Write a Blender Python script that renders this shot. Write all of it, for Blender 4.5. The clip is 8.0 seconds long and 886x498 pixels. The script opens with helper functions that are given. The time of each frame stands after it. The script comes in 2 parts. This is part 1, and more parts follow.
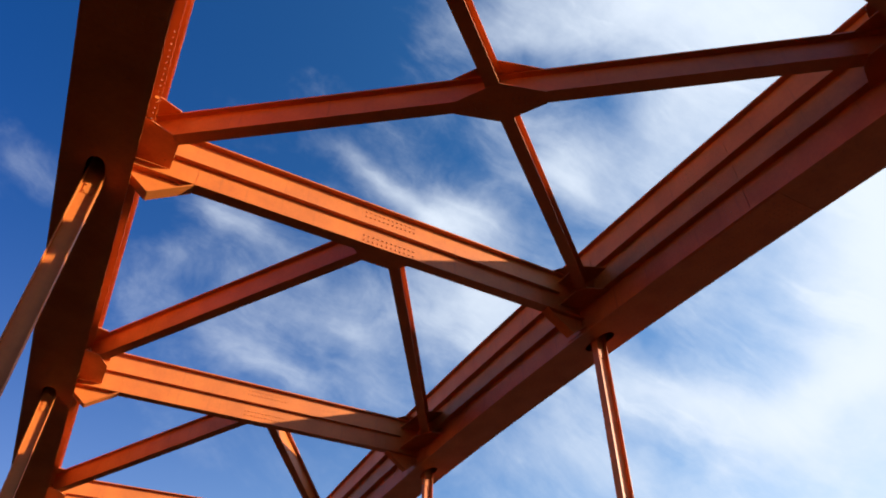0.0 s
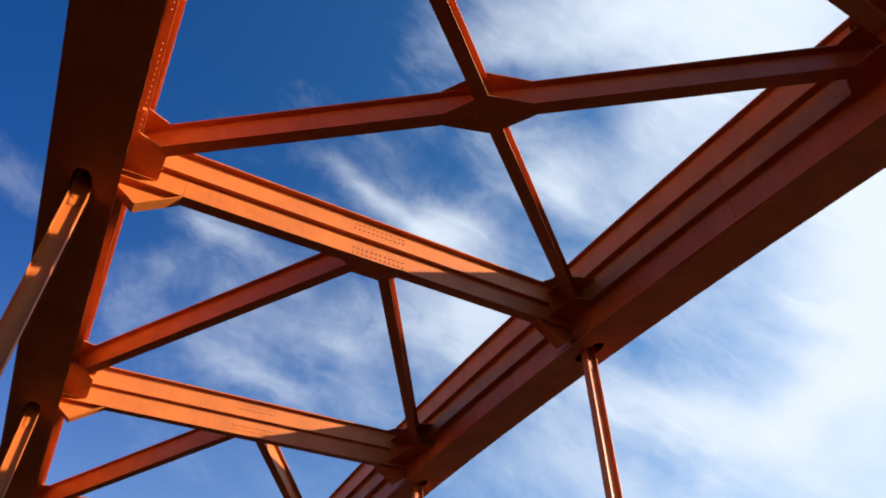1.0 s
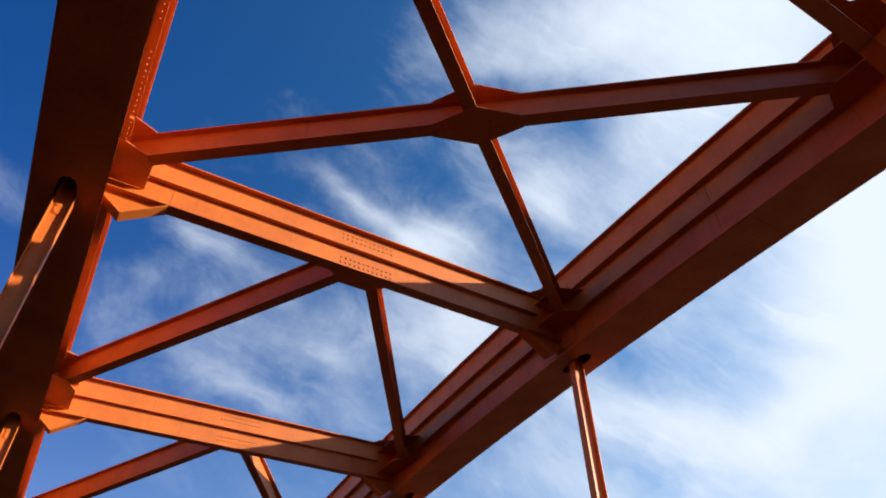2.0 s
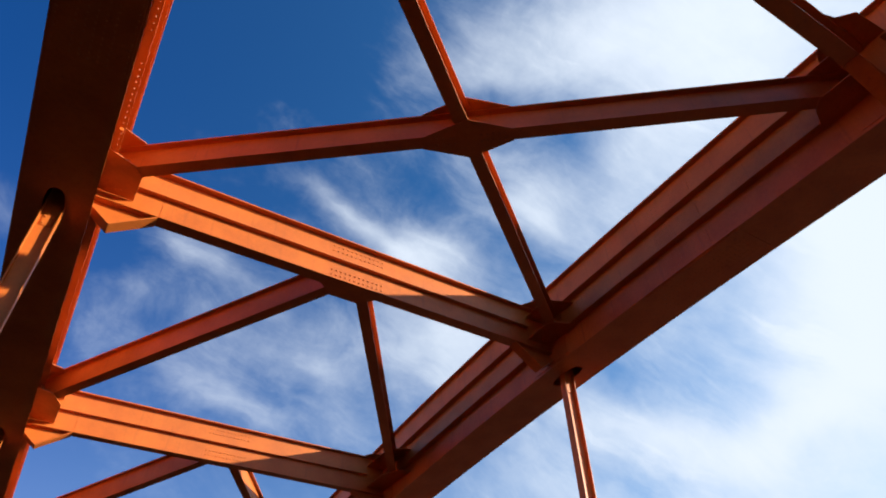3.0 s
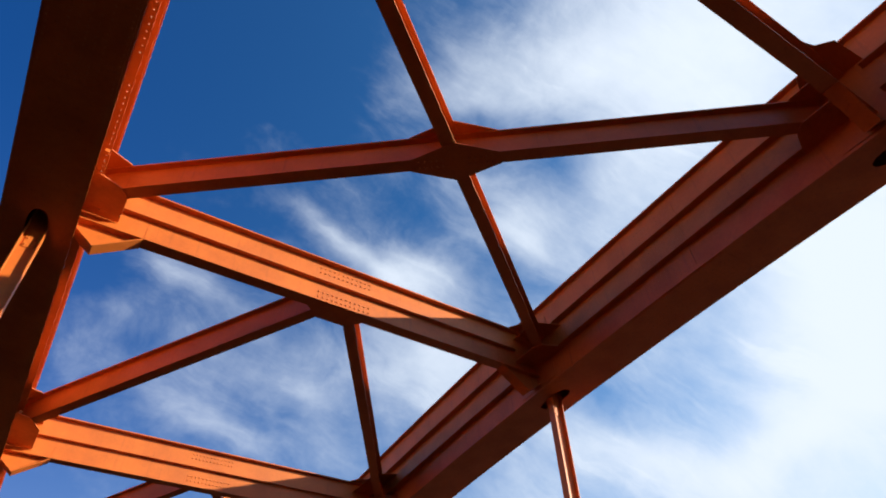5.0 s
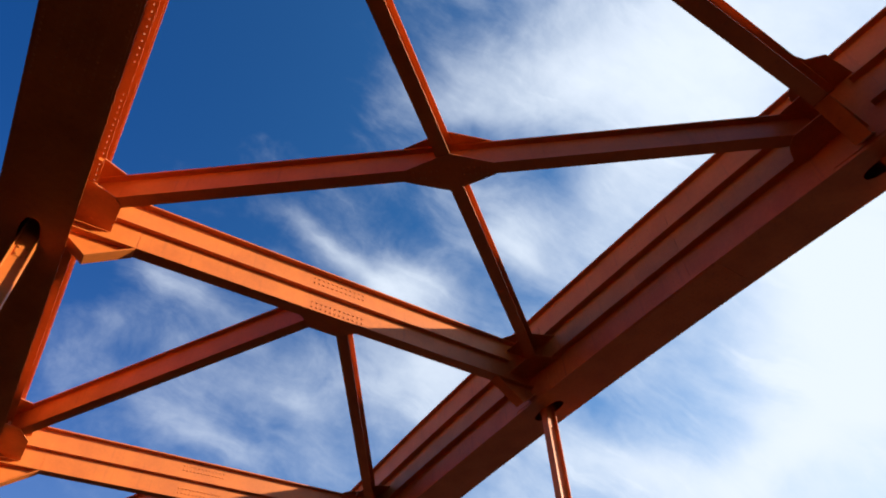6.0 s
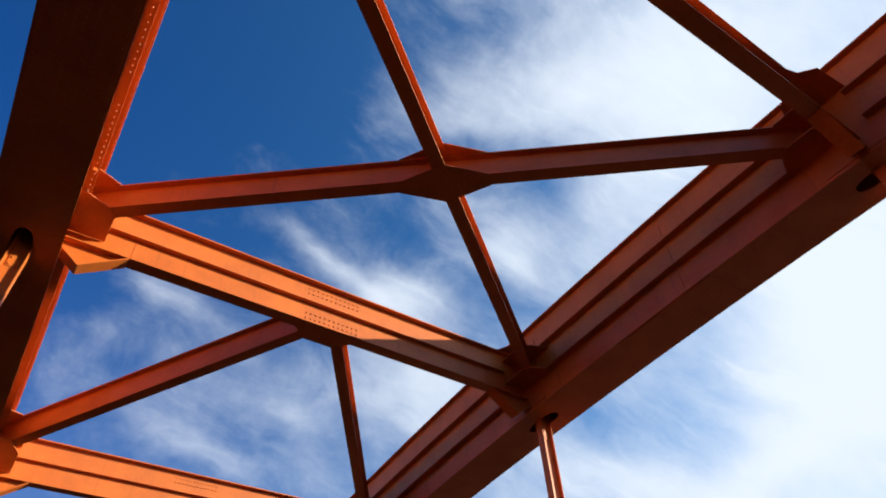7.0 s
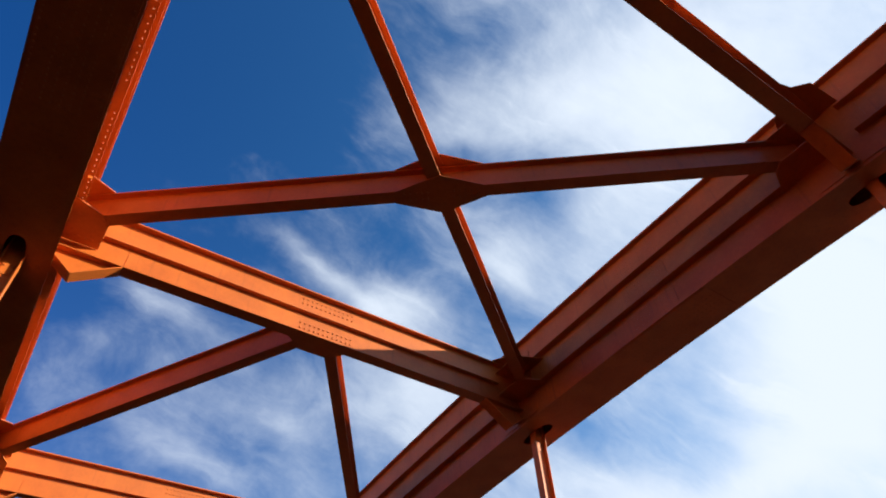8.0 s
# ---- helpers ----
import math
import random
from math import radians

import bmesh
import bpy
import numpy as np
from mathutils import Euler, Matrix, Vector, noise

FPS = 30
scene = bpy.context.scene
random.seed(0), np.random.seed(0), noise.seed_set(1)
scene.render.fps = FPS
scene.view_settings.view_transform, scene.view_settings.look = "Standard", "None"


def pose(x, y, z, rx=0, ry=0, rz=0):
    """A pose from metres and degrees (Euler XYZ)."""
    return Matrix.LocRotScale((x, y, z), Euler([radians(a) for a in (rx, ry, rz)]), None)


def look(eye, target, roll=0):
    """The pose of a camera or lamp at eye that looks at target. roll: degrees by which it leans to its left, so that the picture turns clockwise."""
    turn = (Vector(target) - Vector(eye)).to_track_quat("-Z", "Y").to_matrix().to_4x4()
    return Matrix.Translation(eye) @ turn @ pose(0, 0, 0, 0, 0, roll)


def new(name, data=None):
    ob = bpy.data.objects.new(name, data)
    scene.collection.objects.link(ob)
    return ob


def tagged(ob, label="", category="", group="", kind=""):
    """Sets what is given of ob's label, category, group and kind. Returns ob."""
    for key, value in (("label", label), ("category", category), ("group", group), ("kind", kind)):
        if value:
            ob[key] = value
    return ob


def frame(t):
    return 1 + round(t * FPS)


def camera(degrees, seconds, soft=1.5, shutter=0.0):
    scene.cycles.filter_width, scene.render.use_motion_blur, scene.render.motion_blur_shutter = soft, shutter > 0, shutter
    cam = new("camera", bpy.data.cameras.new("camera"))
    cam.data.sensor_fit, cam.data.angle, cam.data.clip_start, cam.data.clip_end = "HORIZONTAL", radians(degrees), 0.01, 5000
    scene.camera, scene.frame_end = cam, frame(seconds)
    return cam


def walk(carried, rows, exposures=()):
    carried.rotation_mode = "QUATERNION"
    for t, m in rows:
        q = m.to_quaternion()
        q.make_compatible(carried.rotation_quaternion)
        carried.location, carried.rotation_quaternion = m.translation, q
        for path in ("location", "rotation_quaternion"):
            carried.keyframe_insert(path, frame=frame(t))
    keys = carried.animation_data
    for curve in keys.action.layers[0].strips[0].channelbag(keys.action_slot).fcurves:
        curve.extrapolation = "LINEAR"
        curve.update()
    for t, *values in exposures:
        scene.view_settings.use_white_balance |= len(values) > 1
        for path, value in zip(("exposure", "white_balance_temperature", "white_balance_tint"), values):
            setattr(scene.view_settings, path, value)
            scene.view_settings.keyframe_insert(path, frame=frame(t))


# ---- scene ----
# a red steel arch bridge seen from its deck: x across, y along the bridge, z up from the deck

# ---- camera ----
cam = camera(69.45, 8.0, soft=1.9)
# seconds, place, yaw, pitch, roll
PATH = [
    (0, 0.7597, -4.2901, 1.6804, -29.082, 39.385, 0.282),
    (0.5, 0.7598, -4.2888, 1.6828, -29.726, 39.867, -0.196),
    (1, 0.7600, -4.2876, 1.6852, -30.320, 40.386, -0.699),
    (1.5, 0.7601, -4.2864, 1.6874, -31.054, 40.824, -1.048),
    (3, 0.7604, -4.2830, 1.6938, -32.912, 42.376, -2.074),
    (3.5, 0.7605, -4.2820, 1.6957, -33.368, 42.891, -2.361),
    (4, 0.7606, -4.2810, 1.6976, -33.797, 43.371, -2.610),
    (4.5, 0.7607, -4.2800, 1.6995, -34.179, 43.846, -2.900),
    (6, 0.7610, -4.2774, 1.7045, -35.427, 45.216, -3.508),
    (6.5, 0.7611, -4.2765, 1.7060, -35.771, 45.685, -3.715),
    (7, 0.7612, -4.2758, 1.7075, -36.164, 46.153, -3.908),
    (7.5, 0.7613, -4.2750, 1.7088, -36.512, 46.607, -3.949),
    (8, 0.7613, -4.2743, 1.7102, -36.918, 47.064, -4.042),
]

walk(cam, [(t, pose(x, y, z, 90 + pitch, 0, yaw) @ pose(0, 0, 0, 0, 0, roll)) for t, x, y, z, yaw, pitch, roll in PATH],
     exposures=[(0.0, 1.05), (8.0, 1.05)])

# ---- sky and sun ----
SUN = Vector((1.0, -0.60, 0.39)).normalized()
sun_data = bpy.data.lights.new("sun", "SUN")
sun_data.energy, sun_data.angle, sun_data.color = 5.0, radians(0.6), (1.0, 0.95, 0.74)
sun = new("sun", sun_data)
sun.matrix_world = look(SUN * 60, (0, 0, 0))

# the sky's own axes: to the side, up and ahead of the stretch over the bridge
SIDE, OVER, AHEAD = (0.8477, -0.5294, -0.0329), (-0.3437, -0.5955, 0.7261), (0.404, 0.6043, 0.6868)
# thin drawn-out clouds, broad banks and clear gaps: side, over, length, width, slant in degrees, how thick (below nought: clear)
STREAKS = [
    (-0.14, 0.02, 0.099, 0.015, -38, 0.38), (-0.33, -0.22, 0.095, 0.024, -32, 0.29), (-0.35, -0.04, 0.077, 0.027, -34, 0.27),
    (-0.44, -0.07, 0.052, 0.023, -31, 0.24), (0.28, -0.28, 0.135, 0.033, -10, 0.34), (0.47, -0.23, 0.120, 0.027, 45, 0.30),
    (0.13, 0.03, 0.052, 0.026, -36, 0.30), (-0.58, 0.06, 0.073, 0.038, -62, 0.40), (0.16, 0.07, 0.029, 0.021, -1, 0.20),
    (-0.38, 0.16, 0.054, 0.036, -37, 0.22), (-0.41, -0.00, 0.049, 0.017, -29, 0.22), (-0.20, -0.19, 0.051, 0.019, -36, 0.20),
]
BANKS = [
    (-0.03, -0.03, 0.062, 0.042, 0, 0.42), (-0.01, -0.17, 0.095, 0.064, -24, 0.48), (0.06, 0.27, 0.075, 0.062, -1, 0.40),
    (0.20, 0.28, 0.094, 0.060, -4, 0.28), (0.36, 0.30, 0.127, 0.091, -7, 0.42), (0.30, 0.12, 0.096, 0.058, 37, 0.20),
    (0.55, -0.01, 0.077, 0.102, 0, 0.50), (0.53, -0.16, 0.068, 0.078, 7, 0.22), (-0.45, -0.19, 0.146, 0.091, -6, 0.15),
    (0.11, -0.36, 0.096, 0.037, -7, 0.22), (-0.32, -0.14, 0.194, 0.123, -3, 0.20), (-0.49, -0.14, 0.041, 0.038, -5, 0.16),
    (-0.38, -0.34, 0.166, 0.041, -8, 0.06),
]
GAPS = [
    (0.26, -0.20, 0.068, 0.037, -18, -0.20), (0.40, -0.18, 0.071, 0.047, -7, -0.12), (0.17, 0.13, 0.058, 0.038, -2, -0.12),
    (0.04, 0.22, 0.047, 0.018, -1, -0.22), (0.23, -0.34, 0.081, 0.026, -5, -0.12), (-0.03, 0.06, 0.079, 0.044, -33, -0.17),
    (0.29, -0.05, 0.136, 0.056, 41, -0.06), (-0.26, 0.26, 0.182, 0.114, 4, -0.34), (0.13, 0.19, 0.050, 0.025, -2, -0.08),
    (-0.28, 0.43, 0.166, 0.073, 7, -0.34),
]


def make_sky():
    world = bpy.data.worlds.new("sky")
    scene.world = world
    world.use_nodes = True
    nt = world.node_tree
    nt.nodes.clear()
    N, L = nt.nodes.new, nt.links.new

    def math_node(op, a, b=None, c=None, clamp=False):
        n = N("ShaderNodeMath")
        n.operation, n.use_clamp = op, clamp
        for i, v in enumerate((a, b, c)):
            if v is None:
                continue
            if isinstance(v, (int, float)):
                n.inputs[i].default_value = v
            else:
                L(v, n.inputs[i])
        return n.outputs[0]

    def dot(v, axis):
        n = N("ShaderNodeVectorMath")
        n.operation = "DOT_PRODUCT"
        L(v, n.inputs[0])
        n.inputs[1].default_value = axis
        return n.outputs["Value"]

    coord = N("ShaderNodeTexCoord").outputs["Generated"]
    u, v, w = dot(coord, SIDE), dot(coord, OVER), dot(coord, AHEAD)
    # the wind bends the clouds' outlines
    warp = N("ShaderNodeTexNoise")
    warp.inputs["Scale"].default_value, warp.inputs["Detail"].default_value = 4.5, 5.0
    L(coord, warp.inputs["Vector"])
    sep = N("ShaderNodeSeparateColor")
    L(warp.outputs["Color"], sep.inputs[0])
    u = math_node("MULTIPLY_ADD", math_node("SUBTRACT", sep.outputs[0], 0.5), 0.10, u)
    v = math_node("MULTIPLY_ADD", math_node("SUBTRACT", sep.outputs[1], 0.5), 0.10, v)
    total = None
    for side, over, long, wide, slant, thick in STREAKS + BANKS + GAPS:
        c, s = math.cos(radians(slant)), math.sin(radians(slant))
        du, dv = math_node("SUBTRACT", u, side), math_node("SUBTRACT", v, over)
        a = math_node("MULTIPLY", math_node("MULTIPLY_ADD", du, c, math_node("MULTIPLY", dv, s)), 1 / long)
        b = math_node("MULTIPLY", math_node("MULTIPLY_ADD", dv, c, math_node("MULTIPLY", du, -s)), 1 / wide)
        r2 = math_node("MULTIPLY_ADD", a, a, math_node("MULTIPLY", b, b))
        g = math_node("MULTIPLY", math_node("EXPONENT", math_node("MULTIPLY", r2, -0.8)), thick)
        total = g if total is None else math_node("ADD", total, g)
    # fleece: noise drawn out along the drift, and finer puffs
    c, t = math.cos(radians(-30)), math.sin(radians(-30))
    along = math_node("MULTIPLY_ADD", u, c, math_node("MULTIPLY", v, t))
    athwart = math_node("MULTIPLY_ADD", v, c, math_node("MULTIPLY", u, -t))
    drawn = N("ShaderNodeCombineXYZ")
    L(math_node("MULTIPLY", along, 1.0), drawn.inputs[0])
    L(math_node("MULTIPLY", athwart, 2.1), drawn.inputs[1])
    L(w, drawn.inputs[2])
    fleece = N("ShaderNodeTexNoise")
    fleece.inputs["Scale"].default_value, fleece.inputs["Detail"].default_value = 4.6, 10.0
    fleece.inputs["Roughness"].default_value, fleece.inputs["Distortion"].default_value = 0.61, 0.45
    L(drawn.outputs[0], fleece.inputs["Vector"])
    puff = N("ShaderNodeTexNoise")
    puff.inputs["Scale"].default_value, puff.inputs["Detail"].default_value = 13.0, 9.0
    puff.inputs["Roughness"].default_value = 0.60
    L(coord, puff.inputs["Vector"])
    n1 = math_node("SUBTRACT", fleece.outputs["Fac"], 0.5)
    n2 = math_node("SUBTRACT", puff.outputs["Fac"], 0.5)
    haze = math_node("MULTIPLY_ADD", u, 0.85, 0.25)
    # thin cloud added far to the side, out of view, lights the right rib
    haze = math_node("MULTIPLY_ADD", math_node("MAXIMUM", math_node("SUBTRACT", -0.58, u), 0.0), 3.0, haze)
    # overhead and beyond the sky clears
    haze = math_node("MULTIPLY_ADD", math_node("MAXIMUM", math_node("SUBTRACT", v, 0.45), 0.0), -1.2, haze)
    # clear blue keeps smooth, cloud breaks up
    total = math_node("ADD", total, haze)
    rough = math_node("MULTIPLY_ADD", total, -0.30, 0.58, clamp=True)
    d = math_node("MULTIPLY_ADD", math_node("MULTIPLY", n1, rough), 1.85, total)
    d = math_node("MULTIPLY_ADD", math_node("MULTIPLY", n2, rough), 0.85, d)
    # thin wisps
    thread = N("ShaderNodeCombineXYZ")
    L(math_node("MULTIPLY", along, 0.9), thread.inputs[0])
    L(math_node("MULTIPLY", athwart, 3.6), thread.inputs[1])
    L(w, thread.inputs[2])
    wisp = N("ShaderNodeTexNoise")
    wisp.inputs["Scale"].default_value, wisp.inputs["Detail"].default_value = 5.5, 8.0
    wisp.inputs["Roughness"].default_value, wisp.inputs["Distortion"].default_value = 0.58, 0.5
    L(thread.outputs[0], wisp.inputs["Vector"])
    fine = N("ShaderNodeMapRange")
    fine.interpolation_type = "SMOOTHSTEP"
    fine.inputs["From Min"].default_value, fine.inputs["From Max"].default_value = 0.50, 0.74
    L(wisp.outputs["Fac"], fine.inputs["Value"])
    d = math_node("MULTIPLY_ADD", math_node("MULTIPLY", fine.outputs[0], math_node("MULTIPLY_ADD", total, 0.8, 0.05, clamp=True)), 0.26, d)
    d = math_node("SUBTRACT", d, 0.02)
    ramp = N("ShaderNodeMapRange")
    ramp.interpolation_type = "SMOOTHSTEP"
    ramp.inputs["From Min"].default_value, ramp.inputs["From Max"].default_value = -0.05, 1.08
    L(d, ramp.inputs["Value"])
    sky = N("ShaderNodeTexSky")
    sky.sky_type, sky.sun_disc = "NISHITA", False
    sky.sun_elevation, sky.sun_rotation = math.asin(SUN.z), math.atan2(SUN.x, SUN.y)
    sky.air_density, sky.dust_density, sky.ozone_density = 1.0, 0.3, 3.0
    # deep blue away from the sun, paler and whiter towards it
    tint = N("ShaderNodeCombineXYZ")
    for k, (base, slope) in enumerate(((0.35, 0.46), (0.875, 0.70), (1.27, 0.50))):
        L(math_node("MULTIPLY", math_node("MULTIPLY_ADD", dot(coord, SIDE), slope, base), SKY_STRENGTH), tint.inputs[k])
    deeper = N("ShaderNodeVectorMath")
    deeper.operation = "MULTIPLY"
    L(sky.outputs[0], deeper.inputs[0])
    L(tint.outputs[0], deeper.inputs[1])
    mix = N("ShaderNodeMix")
    mix.data_type = "RGBA"
    L(ramp.outputs[0], mix.inputs["Factor"])
    L(deeper.outputs[0], mix.inputs["A"])
    mix.inputs["B"].default_value = (0.415, 0.460, 0.520, 1)
    # the sky pales towards the horizon all round
    low = math_node("POWER", math_node("SUBTRACT", 1.0, math_node("MAXIMUM", dot(coord, (0, 0, 1)), 0.0)), 4.0)
    pale = N("ShaderNodeMix")
    pale.data_type = "RGBA"
    L(math_node("MULTIPLY", low, 0.52), pale.inputs["Factor"])
    L(mix.outputs["Result"], pale.inputs["A"])
    pale.inputs["B"].default_value = (0.46, 0.45, 0.44, 1)
    background = N("ShaderNodeBackground")
    L(pale.outputs["Result"], background.inputs[0])
    out = N("ShaderNodeOutputWorld")
    L(background.outputs[0], out.inputs[0])


SKY_STRENGTH = 0.073
make_sky()

# ---- materials ----


def material(name, base, second, rough, scale=3.0, grain=60.0, bump=0.15, metal=0.0, streaks=0.0, spread=0.0, coat=0.0, gloss_level=0.35):
    """Two tones mixed at a broad and a fine scale, with a fine relief."""
    m = bpy.data.materials.new(name)
    m.use_nodes = True
    nt = m.node_tree
    N, L = nt.nodes.new, nt.links.new
    bsdf = nt.nodes["Principled BSDF"]
    coord = N("ShaderNodeTexCoord")
    geo = N("ShaderNodeNewGeometry")
    broad = N("ShaderNodeTexNoise")
    broad.inputs["Scale"].default_value, broad.inputs["Detail"].default_value = scale, 6.0
    L(geo.outputs["Position"], broad.inputs["Vector"])
    fine = N("ShaderNodeTexNoise")
    fine.inputs["Scale"].default_value, fine.inputs["Detail"].default_value = grain, 4.0
    L(geo.outputs["Position"], fine.inputs["Vector"])
    ramp = N("ShaderNodeMapRange")
    ramp.inputs["From Min"].default_value, ramp.inputs["From Max"].default_value = 0.38, 0.66
    L(broad.outputs["Fac"], ramp.inputs["Value"])
    mix = N("ShaderNodeMix")
    mix.data_type = "RGBA"
    mix.inputs["A"].default_value, mix.inputs["B"].default_value = (*base, 1), (*second, 1)
    L(ramp.outputs[0], mix.inputs["Factor"])
    colour = mix.outputs["Result"]
    if streaks:
        mapping = N("ShaderNodeMapping")
        mapping.inputs["Scale"].default_value = (14.0, 14.0, 0.9)
        L(geo.outputs["Position"], mapping.inputs[0])
        run = N("ShaderNodeTexNoise")
        run.inputs["Scale"].default_value, run.inputs["Detail"].default_value = 1.0, 4.0
        L(mapping.outputs[0], run.inputs["Vector"])
        cut = N("ShaderNodeMapRange")
        cut.inputs["From Min"].default_value, cut.inputs["From Max"].default_value = 0.60, 0.82
        cut.inputs["To Max"].default_value = streaks
        L(run.outputs["Fac"], cut.inputs["Value"])
        stain = N("ShaderNodeMix")
        stain.data_type = "RGBA"
        stain.inputs["B"].default_value = (0.10, 0.035, 0.018, 1)
        L(cut.outputs[0], stain.inputs["Factor"])
        L(colour, stain.inputs["A"])
        colour = stain.outputs["Result"]
    if spread:
        info = N("ShaderNodeObjectInfo")
        tone = N("ShaderNodeMapRange")
        tone.inputs["To Min"].default_value, tone.inputs["To Max"].default_value = 1 - spread, 1 + spread
        L(info.outputs["Random"], tone.inputs["Value"])
        hsv = N("ShaderNodeHueSaturation")
        L(tone.outputs[0], hsv.inputs["Value"])
        L(colour, hsv.inputs["Color"])
        colour = hsv.outputs["Color"]
    speck = N("ShaderNodeTexNoise")
    speck.inputs["Scale"].default_value, speck.inputs["Detail"].default_value = grain * 0.35, 5.0
    speck.inputs["Roughness"].default_value = 0.7
    L(geo.outputs["Position"], speck.inputs["Vector"])
    tint = N("ShaderNodeMapRange")
    tint.inputs["From Min"].default_value, tint.inputs["From Max"].default_value = 0.3, 0.7
    tint.inputs["To Min"].default_value, tint.inputs["To Max"].default_value = 0.92, 1.07
    L(speck.outputs["Fac"], tint.inputs["Value"])
    worn = N("ShaderNodeVectorMath")
    worn.operation = "SCALE"
    L(colour, worn.inputs[0])
    L(tint.outputs[0], worn.inputs["Scale"])
    colour = worn.outputs[0]
    L(colour, bsdf.inputs["Base Color"])
    gloss = N("ShaderNodeMapRange")
    gloss.inputs["To Min"].default_value, gloss.inputs["To Max"].default_value = rough - 0.08, rough + 0.12
    L(broad.outputs["Fac"], gloss.inputs["Value"])
    L(gloss.outputs[0], bsdf.inputs["Roughness"])
    bsdf.inputs["Specular IOR Level"].default_value = gloss_level
    bsdf.inputs["Metallic"].default_value = metal
    bsdf.inputs["Coat Weight"].default_value = coat
    bsdf.inputs["Coat Roughness"].default_value = 0.25
    relief = N("ShaderNodeBump")
    relief.inputs["Strength"].default_value, relief.inputs["Distance"].default_value = bump, 0.004
    L(fine.outputs["Fac"], relief.inputs["Height"])
    L(relief.outputs[0], bsdf.inputs["Normal"])
    return m


PAINT = material("vermilion_bridge_paint", (0.56, 0.133, 0.019), (0.46, 0.105, 0.015), 0.46, scale=1.6, grain=45, streaks=0.35, spread=0.05, gloss_level=0.40)
BOLT_PAINT = material("painted_bolt_steel", (0.50, 0.125, 0.016), (0.40, 0.10, 0.012), 0.40, scale=20)
# unseen ground: its tone sets the light bounced onto the right rib's underside
BOUNCE_GROUND = material("toned_bounce_ground", (0.108, 0.052, 0.040), (0.078, 0.038, 0.029), 0.95, scale=0.08, grain=8.0, bump=0.4, gloss_level=0.06)
# near black and reddish, so that bounced light leaves the undersides dark red
DIMMED_DECK = material("dimmed_deck_surface", (0.010, 0.005, 0.0045), (0.006, 0.003, 0.003), 0.95, scale=0.8, grain=90, bump=0.6, gloss_level=0.06)

# ---- mesh helpers ----


def part(name, bm, mat, parent=None, label="", bevel=0.0):
    if bevel:
        edges = [e for e in bm.edges if len(e.link_faces) == 2 and e.calc_face_angle(0) > 0.5]
        bmesh.ops.bevel(bm, geom=edges, offset=bevel, segments=2, affect="EDGES", profile=0.7, clamp_overlap=True)
    bmesh.ops.recalc_face_normals(bm, faces=bm.faces[:])
    me = bpy.data.meshes.new(name)
    bm.to_mesh(me)
    bm.free()
    me.materials.append(mat)
    ob = new(name, me)
    ob.parent = parent
    if name.endswith("bolts"):
        tagged(ob, kind="stuff")
    if label:
        tagged(ob, label)
    return ob


def thing(name, place, label, category, group=""):
    ob = new(name)
    ob.location = place
    ob.empty_display_size = 0.3
    return tagged(ob, label, category, group)


def prism(points, thick):
    """A flat plate: its outline, pushed along the vector thick."""
    bm = bmesh.new()
    low = [bm.verts.new(p) for p in points]
    high = [bm.verts.new(Vector(p) + Vector(thick)) for p in points]
    bm.faces.new(low)
    bm.faces.new(high[::-1])
    n = len(points)
    for i in range(n):
        bm.faces.new((low[i], low[(i + 1) % n], high[(i + 1) % n], high[i]))
    return bm


def bar(a, b, across, up, wide, high):
    """A straight bar of oblong section from a to b, centred on that line."""
    a, b = Vector(a), Vector(b)
    s, h = Vector(across).normalized() * wide / 2, Vector(up).normalized() * high / 2
    bm = bmesh.new()
    va = [bm.verts.new(a + i * s + j * h) for i, j in ((-1, -1), (1, -1), (1, 1), (-1, 1))]
    vb = [bm.verts.new(b + i * s + j * h) for i, j in ((-1, -1), (1, -1), (1, 1), (-1, 1))]
    bm.faces.new(va)
    bm.faces.new(vb[::-1])
    for i in range(4):
        bm.faces.new((va[i], va[(i + 1) % 4], vb[(i + 1) % 4], vb[i]))
    return bm


def bolts(places, normal, radius=0.017, height=0.014):
    """Domed bolt heads in one mesh."""
    normal = Vector(normal).normalized()
    s = normal.orthogonal().normalized()
    h = normal.cross(s)
    verts, faces = [], []
    for p in places:
        p, k = Vector(p), len(verts)
        for r, z in ((1.0, -0.004), (1.0, height * 0.55), (0.55, height)):
            for i in range(6):
                a = math.pi * i / 3
                verts.append(p + (s * math.cos(a) + h * math.sin(a)) * radius * r + normal * z)
        for ring in (0, 6):
            for i in range(6):
                j = (i + 1) % 6
                faces.append((k + ring + i, k + ring + j, k + ring + 6 + j, k + ring + 6 + i))
        faces.append(tuple(k + 12 + i for i in range(6)))
    me = bpy.data.meshes.new("bolts")
    me.from_pydata(verts, [], faces)
    bm = bmesh.new()
    bm.from_mesh(me)
    bpy.data.meshes.remove(me)
    return bm


def adder(top):
    """Adds parts, built in place, under top or, with under, to one of its parts."""
    def add(name, bm, label="", bevel=0.0, mat=PAINT, under=None):
        ob = part(name, bm, mat, under or top, label, bevel)
        if not under:
            ob.matrix_parent_inverse = Matrix.Translation(-Vector(top.location))
        return ob
    return add


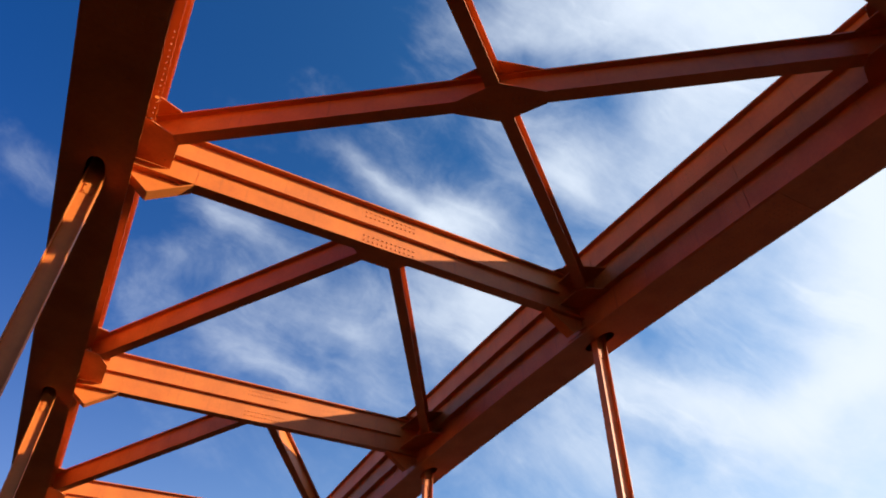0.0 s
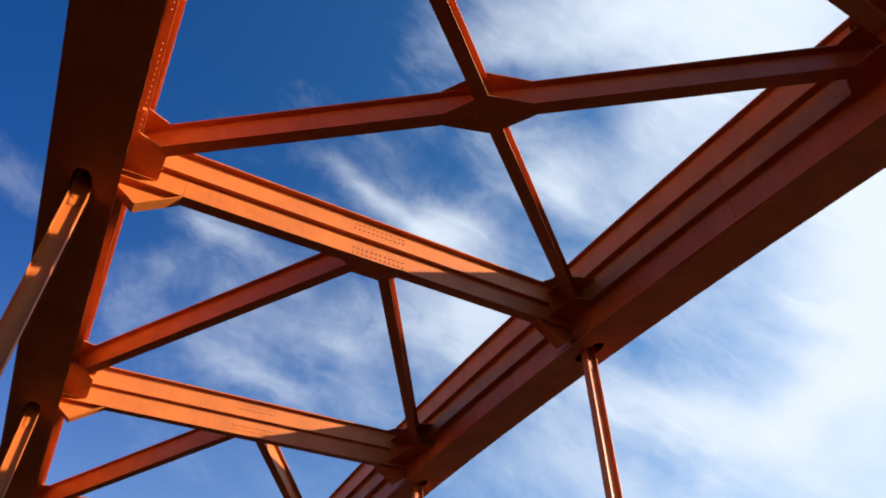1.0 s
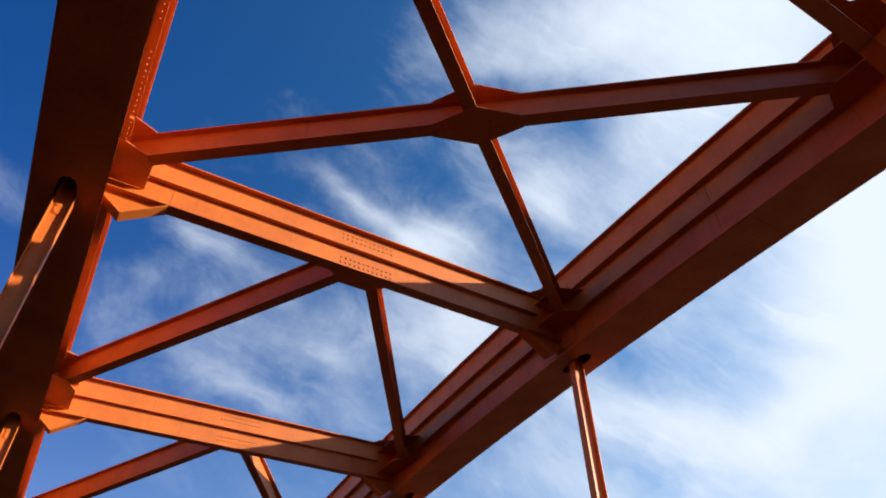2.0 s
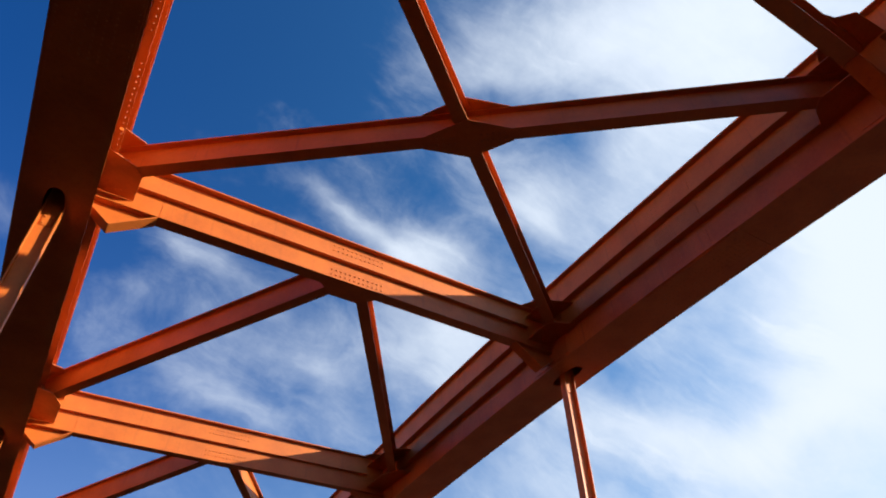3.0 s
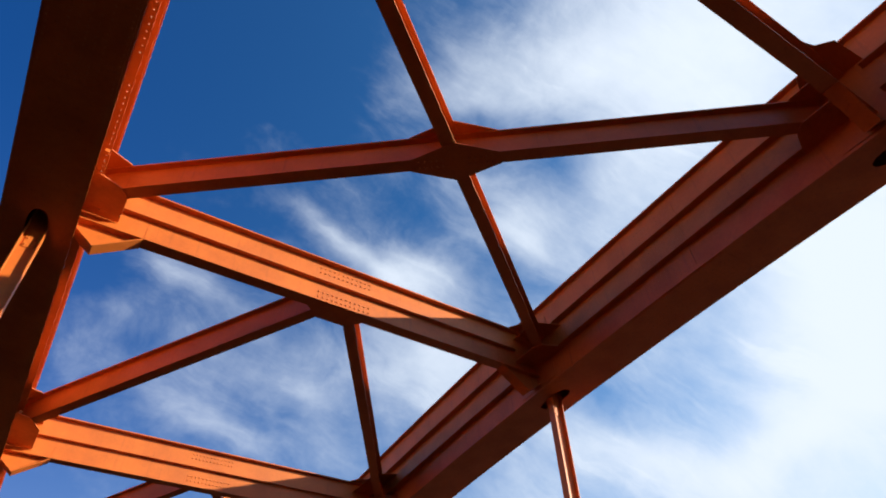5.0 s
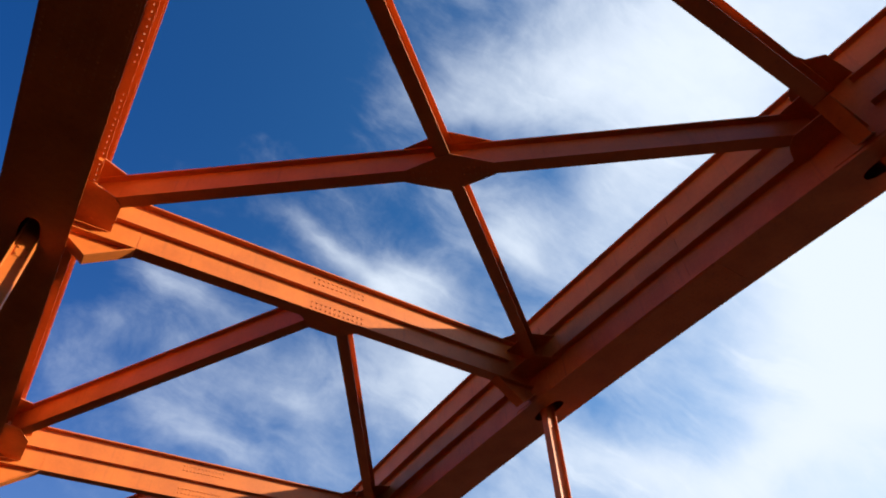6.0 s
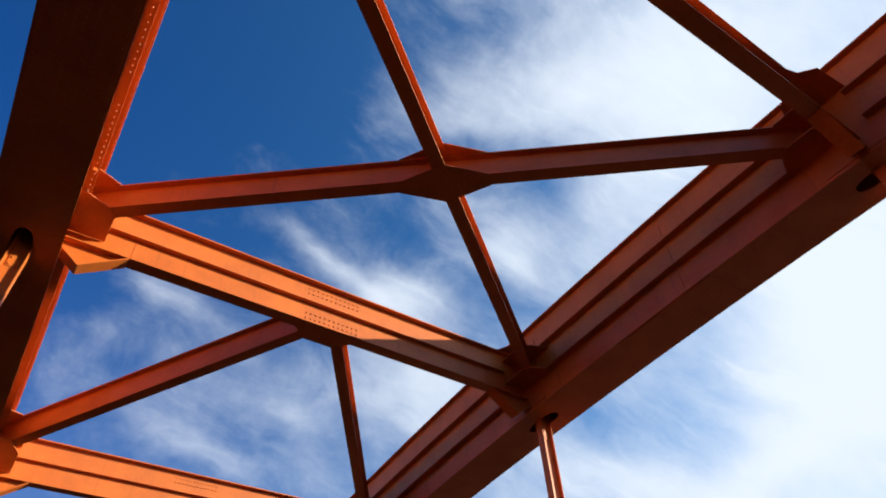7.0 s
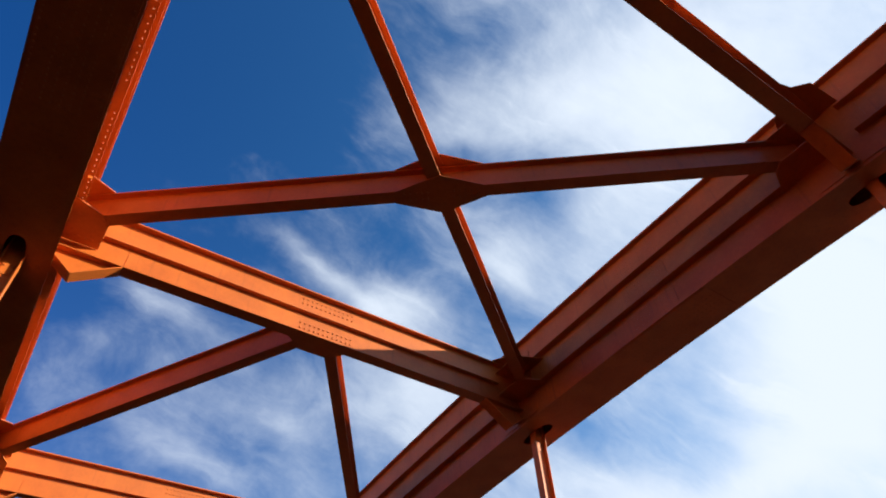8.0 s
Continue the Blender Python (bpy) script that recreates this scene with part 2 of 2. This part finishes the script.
# ---- the bridge's measures ----
W = 8.0                    # clear width between the ribs
RIB_W, RIB_H = 0.891, 1.745
WEB = 0.080                # the webs stand this far in from the flanges' edges
P = 6.824                  # from hanger to hanger
CROWN = 8.057              # underside of the ribs at the crown
SAG = 0.1693
STRUT_LOW, STRUT_H, STRUT_W = 0.338, 0.916, 0.212
X_LOW, X_H = 0.559, 0.491   # cross bracing above the rib's underside at the first node
CHEVRON_LOW, CHEVRON_H = 0.196, 0.534   # chevron braces above the struts' undersides
REACH = 5.95               # nodes from crown to the rib's foot


def arch(y):
    return CROWN - SAG * (y / P) ** 2


def node(i):
    return (i - 0.5) * P


# ---- deck and ground ----
bm = bmesh.new()
g = 900.0
bm.faces.new([bm.verts.new(p) for p in ((-g, -g, -7), (g, -g, -7), (g, g, -7), (-g, g, -7))])
tagged(part("ground", bm, BOUNCE_GROUND), "unseen ground below the bridge, toned to bounce light onto the ribs", "ground", kind="structure")
# unseen deck, made wider than a real one to keep bounce off the left rib
tagged(part("road", bar((-10.5, -110, -0.2), (-10.5, 110, -0.2), (1, 0, 0), (0, 0, 1), 45.6, 0.4), DIMMED_DECK), "unseen bridge deck under the arches, widened and blackened to dim the undersides", "road", kind="structure")

# ---- arch ribs ----


def sweep(x0, x1, z0, z1, ys):
    """A strip of oblong section that follows the arch; z from the rib's underside."""
    verts, faces = [], []
    for y in ys:
        z = arch(y)
        verts += [(x0, y, z + z0), (x1, y, z + z0), (x1, y, z + z1), (x0, y, z + z1)]
    for k in range(len(ys) - 1):
        a, b = 4 * k, 4 * k + 4
        for i in range(4):
            j = (i + 1) % 4
            faces.append((a + i, a + j, b + j, b + i))
    e = 4 * (len(ys) - 1)
    faces += [(0, 1, 2, 3), (e + 3, e + 2, e + 1, e)]
    me = bpy.data.meshes.new("strip")
    me.from_pydata(verts, [], faces)
    bm = bmesh.new()
    bm.from_mesh(me)
    bpy.data.meshes.remove(me)
    return bm


def even(a, b, step):
    n = max(1, round((b - a) / step))
    return [a + (b - a) * k / n for k in range(n + 1)]


SLOT = (0.13, 0.37)        # half width and half length of the hole for a hanger


def slotted_plate(x0, x1, ys_nodes, y0, y1, thick):
    """The rib's bottom plate, with a long hole at each hanger."""
    bm = bmesh.new()
    half = 0.5
    xm = (x0 + x1) / 2
    cuts, at = [], y0
    for yn in ys_nodes:
        cuts.append((at, yn - half))
        at = yn + half
    cuts.append((at, y1))
    for a, b in cuts:
        ys = even(a, b, 0.45)
        row = [[bm.verts.new((x, y, arch(y) + dz)) for x, dz in ((x0, 0), (x1, 0), (x1, thick), (x0, thick))] for y in ys]
        for r, q in zip(row, row[1:]):
            for i in range(4):
                bm.faces.new((r[i], r[(i + 1) % 4], q[(i + 1) % 4], q[i]))
    n = 40
    for yn in ys_nodes:
        rings = []
        for dz in (0, thick):
            inner, outer = [], []
            for k in range(n):
                a = 2 * math.pi * k / n + math.pi / 4
                c, s = math.cos(a), math.sin(a)
                # a hole with round ends and straight sides
                ix = SLOT[0] * math.copysign(abs(c) ** 0.75, c)
                iy = SLOT[1] * math.copysign(abs(s) ** 0.75, s)
                m = max(abs(c), abs(s))
                ox, oy = (x1 - x0) / 2 * c / m, half * s / m
                inner.append(bm.verts.new((xm + ix, yn + iy, arch(yn + iy) + dz)))
                outer.append(bm.verts.new((xm + ox, yn + oy, arch(yn + oy) + dz)))
            rings.append((inner, outer))
        (i0, o0), (i1, o1) = rings
        for k in range(n):
            j = (k + 1) % n
            bm.faces.new((i0[k], i0[j], o0[j], o0[k]))
            bm.faces.new((i1[k], o1[k], o1[j], i1[j]))
            bm.faces.new((i0[k], i1[k], i1[j], i0[j]))
            bm.faces.new((o0[k], o0[j], o1[j], o1[k]))
    bmesh.ops.remove_doubles(bm, verts=bm.verts[:], dist=0.0005)
    return bm


END = REACH * P
NODES = [node(i) for i in range(-4, 6)]
YS = even(-END, END, 0.6)


def arch_rib(inner, sign, label):
    """A box rib; inner: x of its face towards the roadway, sign: the way outwards."""
    rib = thing("arch_rib", (inner + sign * RIB_W / 2, 0, CROWN), label, "arch rib", "arch ribs")
    add = adder(rib)

    outer = inner + sign * RIB_W
    x0, x1 = min(inner, outer), max(inner, outer)
    add("bottom_flange", slotted_plate(x0, x1, NODES, -END, END, 0.010))
    lip = 0.023
    add("top_flange", sweep(x0 - lip, x1 + lip, RIB_H - 0.024, RIB_H, YS))
    for x, s in ((inner, sign), (outer, -sign)):
        a, b = x + s * WEB, x + s * (WEB + 0.018)
        add("web", sweep(min(a, b), max(a, b), 0.010, RIB_H - 0.024, YS))
        # lengthwise stiffeners, cut back at the nodes
        for h in (0.545, 1.11):
            for i in range(-5, 6):
                ya, yb = max(node(i) + (0.30 if i > 0 else 0.70), -END), min(node(i + 1) - (0.70 if i >= 0 else 0.30), END)
                a, b = x + s * WEB, x - s * 0.055
                add("stiffener", sweep(min(a, b), max(a, b), h, h + 0.014, even(ya, yb, 0.6)))
    # bolted splice at the crown: plates on each field of the web, and one under the bottom flange
    half, columns = (0.70, (0.07, 0.17, 0.27, 0.37, 0.47, 0.57, 0.65)) if sign < 0 else (0.46, (0.09, 0.17, 0.25, 0.33, 0.41))
    for za, zb in ((0.07, 0.51), (0.63, 1.04), (1.16, 1.52)):
        xm, zm = inner + sign * (WEB - 0.006), arch(0) + (za + zb) / 2
        plate = add("splice_plate", bar((xm, -half, zm), (xm, half, zm), (1, 0, 0), (0, 0, 1), 0.012, zb - za + 0.07), bevel=0.003)
        n = max(3, round((zb - za) / 0.085))
        heads = [(inner + sign * (WEB - 0.012), e * c, arch(0) + za + (zb - za) * r / n) for r in range(n + 1) for c in columns for e in (-1, 1)]
        add("web_bolts", bolts(heads, (-sign, 0, 0), radius=0.010, height=0.007), mat=BOLT_PAINT, under=plate)
    xm = (x0 + x1) / 2
    plate = add("splice_plate", bar((xm, -0.95, arch(0) - 0.006), (xm, 0.95, arch(0) - 0.006), (1, 0, 0), (0, 0, 1), RIB_W - 0.06, 0.014), bevel=0.003)
    heads = [(xm + c * 0.095, e * (0.06 + 0.08 * k), arch(0) - 0.013) for c in (-4, -2, -1, 0, 1, 2, 4) for k in range(11) for e in (-1, 1)]
    add("flange_bolts", bolts(heads, (0, 0, -1), radius=0.011, height=0.007), mat=BOLT_PAINT, under=plate)
    # rows of bolts under the lower stiffener, broken beside the splice, and fewer along the top flange's lip
    if sign < 0:
        heads = [(inner - sign * 0.012, y, arch(y) + 0.545) for y in even(-2.64, 2.64, 0.10) if not 0.60 < abs(y) < 0.95]
        add("edge_bolts", bolts(heads, (0, 0, -1), radius=0.008, height=0.027), mat=BOLT_PAINT)
    heads = [(inner + sign * 0.01, y, arch(y) + RIB_H - 0.024) for y in even(-2.5, 8.0, 0.30)]
    add("lip_bolts", bolts(heads, (0, 0, -1), radius=0.014, height=0.016), mat=BOLT_PAINT)
    # doubled web at the nodes
    for yn in NODES:
        zm = arch(yn) + 0.80
        xm = inner + sign * (WEB - 0.007)
        slope = arch(yn + 0.5) - arch(yn - 0.5)
        add("node_plate", bar((xm, yn - 0.50, zm - slope / 2), (xm, yn + 0.50, zm + slope / 2), (1, 0, 0), (0, 0, 1), 0.014, 1.36), bevel=0.005)
    # small cleats beside the nodes, on the sunlit rib
    for yn in NODES if sign < 0 else ():
        y = yn - math.copysign(1.30, yn)
        add("cleat", bar((inner - sign * 0.02, y - 0.03, arch(y) + 0.46), (inner - sign * 0.02, y + 0.03, arch(y) + 0.46), (1, 0, 0), (0, 0, 1), 0.05, 0.05), bevel=0.006)
    return rib


arch_rib(0.0, -1, "vermilion painted steel box rib curving over the roadway, sunlit inner web")
arch_rib(W, 1, "vermilion painted steel box rib with lengthwise stiffeners, in shade")

# ---- cross struts ----


def ibeam(add, a, b, wide, high, tf=0.02, tw=0.014, names=("top_flange", "bottom_flange", "web")):
    """An I-beam whose underside runs from a to b."""
    a, b = Vector(a), Vector(b)
    along = (b - a).normalized()
    across = along.cross(Vector((0, 0, 1))).normalized()
    up = across.cross(along)
    add(names[0], bar(a + up * (high - tf / 2), b + up * (high - tf / 2), across, up, wide, tf), bevel=0.004)
    add(names[1], bar(a + up * tf / 2, b + up * tf / 2, across, up, wide, tf), bevel=0.004)
    add(names[2], bar(a + up * high / 2, b + up * high / 2, across, up, tw, high - 2 * tf))


def cross_strut(i, way):
    """way: the side towards the arch's foot, where the chevron braces come in."""
    y = node(i)
    z = arch(y) + STRUT_LOW
    strut = thing("cross_strut", (W / 2, y, z), "vermilion steel plate girder between the two arch ribs, bolted at midspan", "strut", "cross struts")
    add = adder(strut)
    ibeam(add, (-WEB, y, z), (W + WEB, y, z), STRUT_W, STRUT_H)
    mid = z + STRUT_H / 2
    for s in (-1, 1):
        if s != way:
            add("stiffener", bar((0.42, y + s * 0.05, mid), (W - 0.42, y + s * 0.05, mid), (0, 1, 0), (0, 0, 1), 0.084, 0.014), bevel=0.003)
        # bolted web splice at midspan
        for za, zb in ((0.15, 0.25), (0.67, 0.77)):
            heads = [(W / 2 + (c - 5.5) * 0.083, y + s * 0.007, z + h) for c in range(12) for h in (za, zb)]
            add("bolts", bolts(heads, (0, s, 0), radius=0.016, height=0.014), mat=BOLT_PAINT)
    for x, s in ((0.0, 1), (W, -1)):
        # haunch under each end: a web plate with a bent flange
        zb = arch(y)
        tip, seat = (x + s * 0.25, y, zb - 0.055), zb + 0.21
        add("haunch", prism([(x - s * WEB, y - 0.007, z), (x + s * 0.80, y - 0.007, z), (tip[0], y - 0.007, tip[2]), (x - s * WEB, y - 0.007, seat)], (0, 0.014, 0)))
        add("haunch_flange", bar((x + s * 0.80, y, z - 0.008), (tip[0], y, tip[2] - 0.008), (0, 1, 0), (0.6 * -s, 0, 1), STRUT_W, 0.018), bevel=0.003)
        add("haunch_flange", bar((tip[0], y, tip[2] - 0.008), (x - s * WEB, y, seat - 0.008), (0, 1, 0), (0.9 * s, 0, 1), STRUT_W, 0.018), bevel=0.003)
        # level plates at the top flange that stiffen the corner with the rib, on both sides
        top = z + STRUT_H + 0.002
        for side, shape in ((-way, ((-WEB, 0.0), (0.55, 0.10), (0.42, 0.30), (-WEB, 0.50))), (way, ((-WEB, 0.0), (0.85, 0.10), (0.66, 0.15), (0.49, 0.34), (-WEB, 0.38)))):
            add("corner_plate", prism([(x + s * a, y + side * b, top) for a, b in shape], (0, 0, 0.012)), bevel=0.003)
        # upright seam where the haunch meets the girder
        add("weld_seam", bar((x + s * 0.82, y - 0.009, z + 0.02), (x + s * 0.82, y - 0.009, z + STRUT_H / 2 - 0.01), (1, 0, 0), (0, 1, 0), 0.010, 0.006))
        add("end_plate", bar((x - s * (WEB - 0.009), y, z - 0.2), (x - s * (WEB - 0.009), y, z + STRUT_H + 0.1), (0, 1, 0), (1, 0, 0), 0.30, 0.014), bevel=0.003)
    # plate under the middle for the chevron braces
    if way:
        hexagon = [(W / 2 - 0.76, y + way * 0.09), (W / 2 - 0.25, y + way * 0.55), (W / 2 + 0.25, y + way * 0.55), (W / 2 + 0.76, y + way * 0.09), (W / 2 + 0.7, y + way * 0.012), (W / 2 - 0.7, y + way * 0.012)]
        add("gusset_plate", prism([(a, b, z + CHEVRON_LOW - 0.016) for a, b in hexagon], (0, 0, 0.012)), bevel=0.003)
    return strut


for i in range(-3, 5):
    cross_strut(i, 1 if i >= 1 else -1)

# ---- bracing between the struts ----


def node_gusset(add, x, s, y, way, z, high, long, out, cut, inner):
    """Two level plates that tie a brace to the rib: x of the rib's face, s inwards, way along the rib from the strut."""
    for h in (-0.014, high):
        pts = [(-WEB, 0.02), (0.42, 0.02), (0.43, inner), (out, long - cut), (-WEB, long)]
        plate = add("gusset_plate", prism([(x + s * a, y + way * b, z + h) for a, b in pts], (0, 0, 0.012)), bevel=0.003)
        add("bolts", bolts([(x + s * (0.14 + 0.09 * c), y + way * 0.16, z + h) for c in range(4)], (0, 0, -1), radius=0.015, height=0.012), mat=BOLT_PAINT, under=plate)


def cross_brace(i):
    """Two I-beams that cross between node i and the next, with eight-sided plates where they meet."""
    ya, yb = node(i), node(i + 1)
    ym, z = (ya + yb) / 2, arch(ya) + X_LOW
    brace = thing("cross_brace", (W / 2, ym, z), "vermilion steel X-bracing of I-beams with plates at the crossing", "brace")
    add = adder(brace)
    run = X_END
    through_beam = ((0.03, ym + run, z), (W - 0.03, ym - run, z))
    ibeam(add, *through_beam, X_W, X_H)
    k = 0.13
    mid = Vector((W / 2, ym, z))
    d = (Vector((W - 0.03, ym + run, z)) - mid)
    u = d.normalized()
    ibeam(add, mid + u * k, mid + d, X_W, X_H)
    ibeam(add, mid - d, mid - u * k, X_W, X_H)
    e1 = (Vector(through_beam[1]) - Vector(through_beam[0])).normalized()
    n1 = Vector((-e1.y, e1.x, 0))
    n2 = Vector((-u.y, u.x, 0))
    outline = []
    for dirv, nv in ((e1, n1), (u, n2), (-e1, -n1), (-u, -n2)):
        long = 0.62 if dirv in (e1, -e1) else 0.30
        outline += [mid + dirv * long - nv * X_W * 0.5, mid + dirv * long + nv * X_W * 0.5]
    for h in (-0.014, X_H + 0.002):
        add("gusset_plate", prism([(p.x, p.y, z + h) for p in outline], (0, 0, 0.012)), bevel=0.003)
    heads = []
    for dirv, nv in ((e1, n1), (-e1, -n1)):
        for a in (0.18, 0.26, 0.34, 0.42, 0.50):
            for b in (-0.05, 0.05):
                heads.append(mid + dirv * a + nv * b + Vector((0, 0, -0.014)))
    add("bolts", bolts(heads, (0, 0, -1)), mat=BOLT_PAINT)
    for x, s in ((0.0, 1), (W, -1)):
        node_gusset(add, x, s, ya, 1, z, X_H, 0.87, 0.31, 0.16, 0.57)
        node_gusset(add, x, s, yb, -1, z, X_H, 0.87, 0.31, 0.16, 0.57)


X_END, X_W = 3.060, 0.191
cross_brace(0)


def chevron_brace(i, way, s):
    """One leg of a chevron: from under the middle of strut i out to the rib, before the next strut."""
    ya, yb = node(i), node(i + way)
    za, zb = arch(ya) + STRUT_LOW, arch(yb) + STRUT_LOW
    xa, xb = W / 2 + s * 0.222, W / 2 + s * (W / 2 - 0.03)
    y0, y1 = ya + way * 0.32, ya + way * 6.073
    zs = lambda y: za + CHEVRON_LOW + (zb + 0.153 - za - CHEVRON_LOW) * (y - y0) / (y1 - y0)
    brace = thing("chevron_brace", (xa, y0, zs(y0)), "slender vermilion steel I-beam brace from strut to arch rib", "brace", "chevron braces")
    add = adder(brace)
    ibeam(add, (xa, y0, zs(y0)), (xb, y1, zs(y1)), 0.20, CHEVRON_H)
    x = 0.0 if s < 0 else W
    node_gusset(add, x, -s, yb, -way, zs(y1), CHEVRON_H, 1.42, 0.22, 0.10, 0.90)


for i in (1, 2, 3):
    for s in (-1, 1):
        chevron_brace(i, 1, s)
for i in (0, -1, -2):
    for s in (-1, 1):
        chevron_brace(i, -1, s)

# ---- hangers ----


def hanger(x, y):
    top = arch(y) + 0.55
    h = thing("hanger", (x, y, 0), "vermilion steel H-section hanger passing up into the arch rib", "hanger", "hangers")
    add = adder(h)
    wide, deep = 0.237, 0.15
    for s in (-1, 1):
        add("flange", bar((x + s * (wide / 2 - 0.005), y, 0), (x + s * (wide / 2 - 0.005), y, top), (1, 0, 0), (0, 1, 0), 0.010, deep), bevel=0.003)
    add("web", bar((x, y, 0), (x, y, top), (1, 0, 0), (0, 1, 0), wide - 0.020, 0.012))
    for s in (-1, 1):
        plate = add("splice_plate", bar((x, y + s * 0.011, arch(y) - 0.36), (x, y + s * 0.011, arch(y) - 0.18), (1, 0, 0), (0, 1, 0), 0.14, 0.010), bevel=0.002)
        heads = [(x + a, y + s * 0.016, arch(y) - 0.325 + b) for a in (-0.045, 0.045) for b in (0.0, 0.11)]
        add("bolts", bolts(heads, (0, s, 0)), mat=BOLT_PAINT, under=plate)


for yn in NODES:
    hanger(-0.419, yn)
    hanger(W + 0.419, yn)
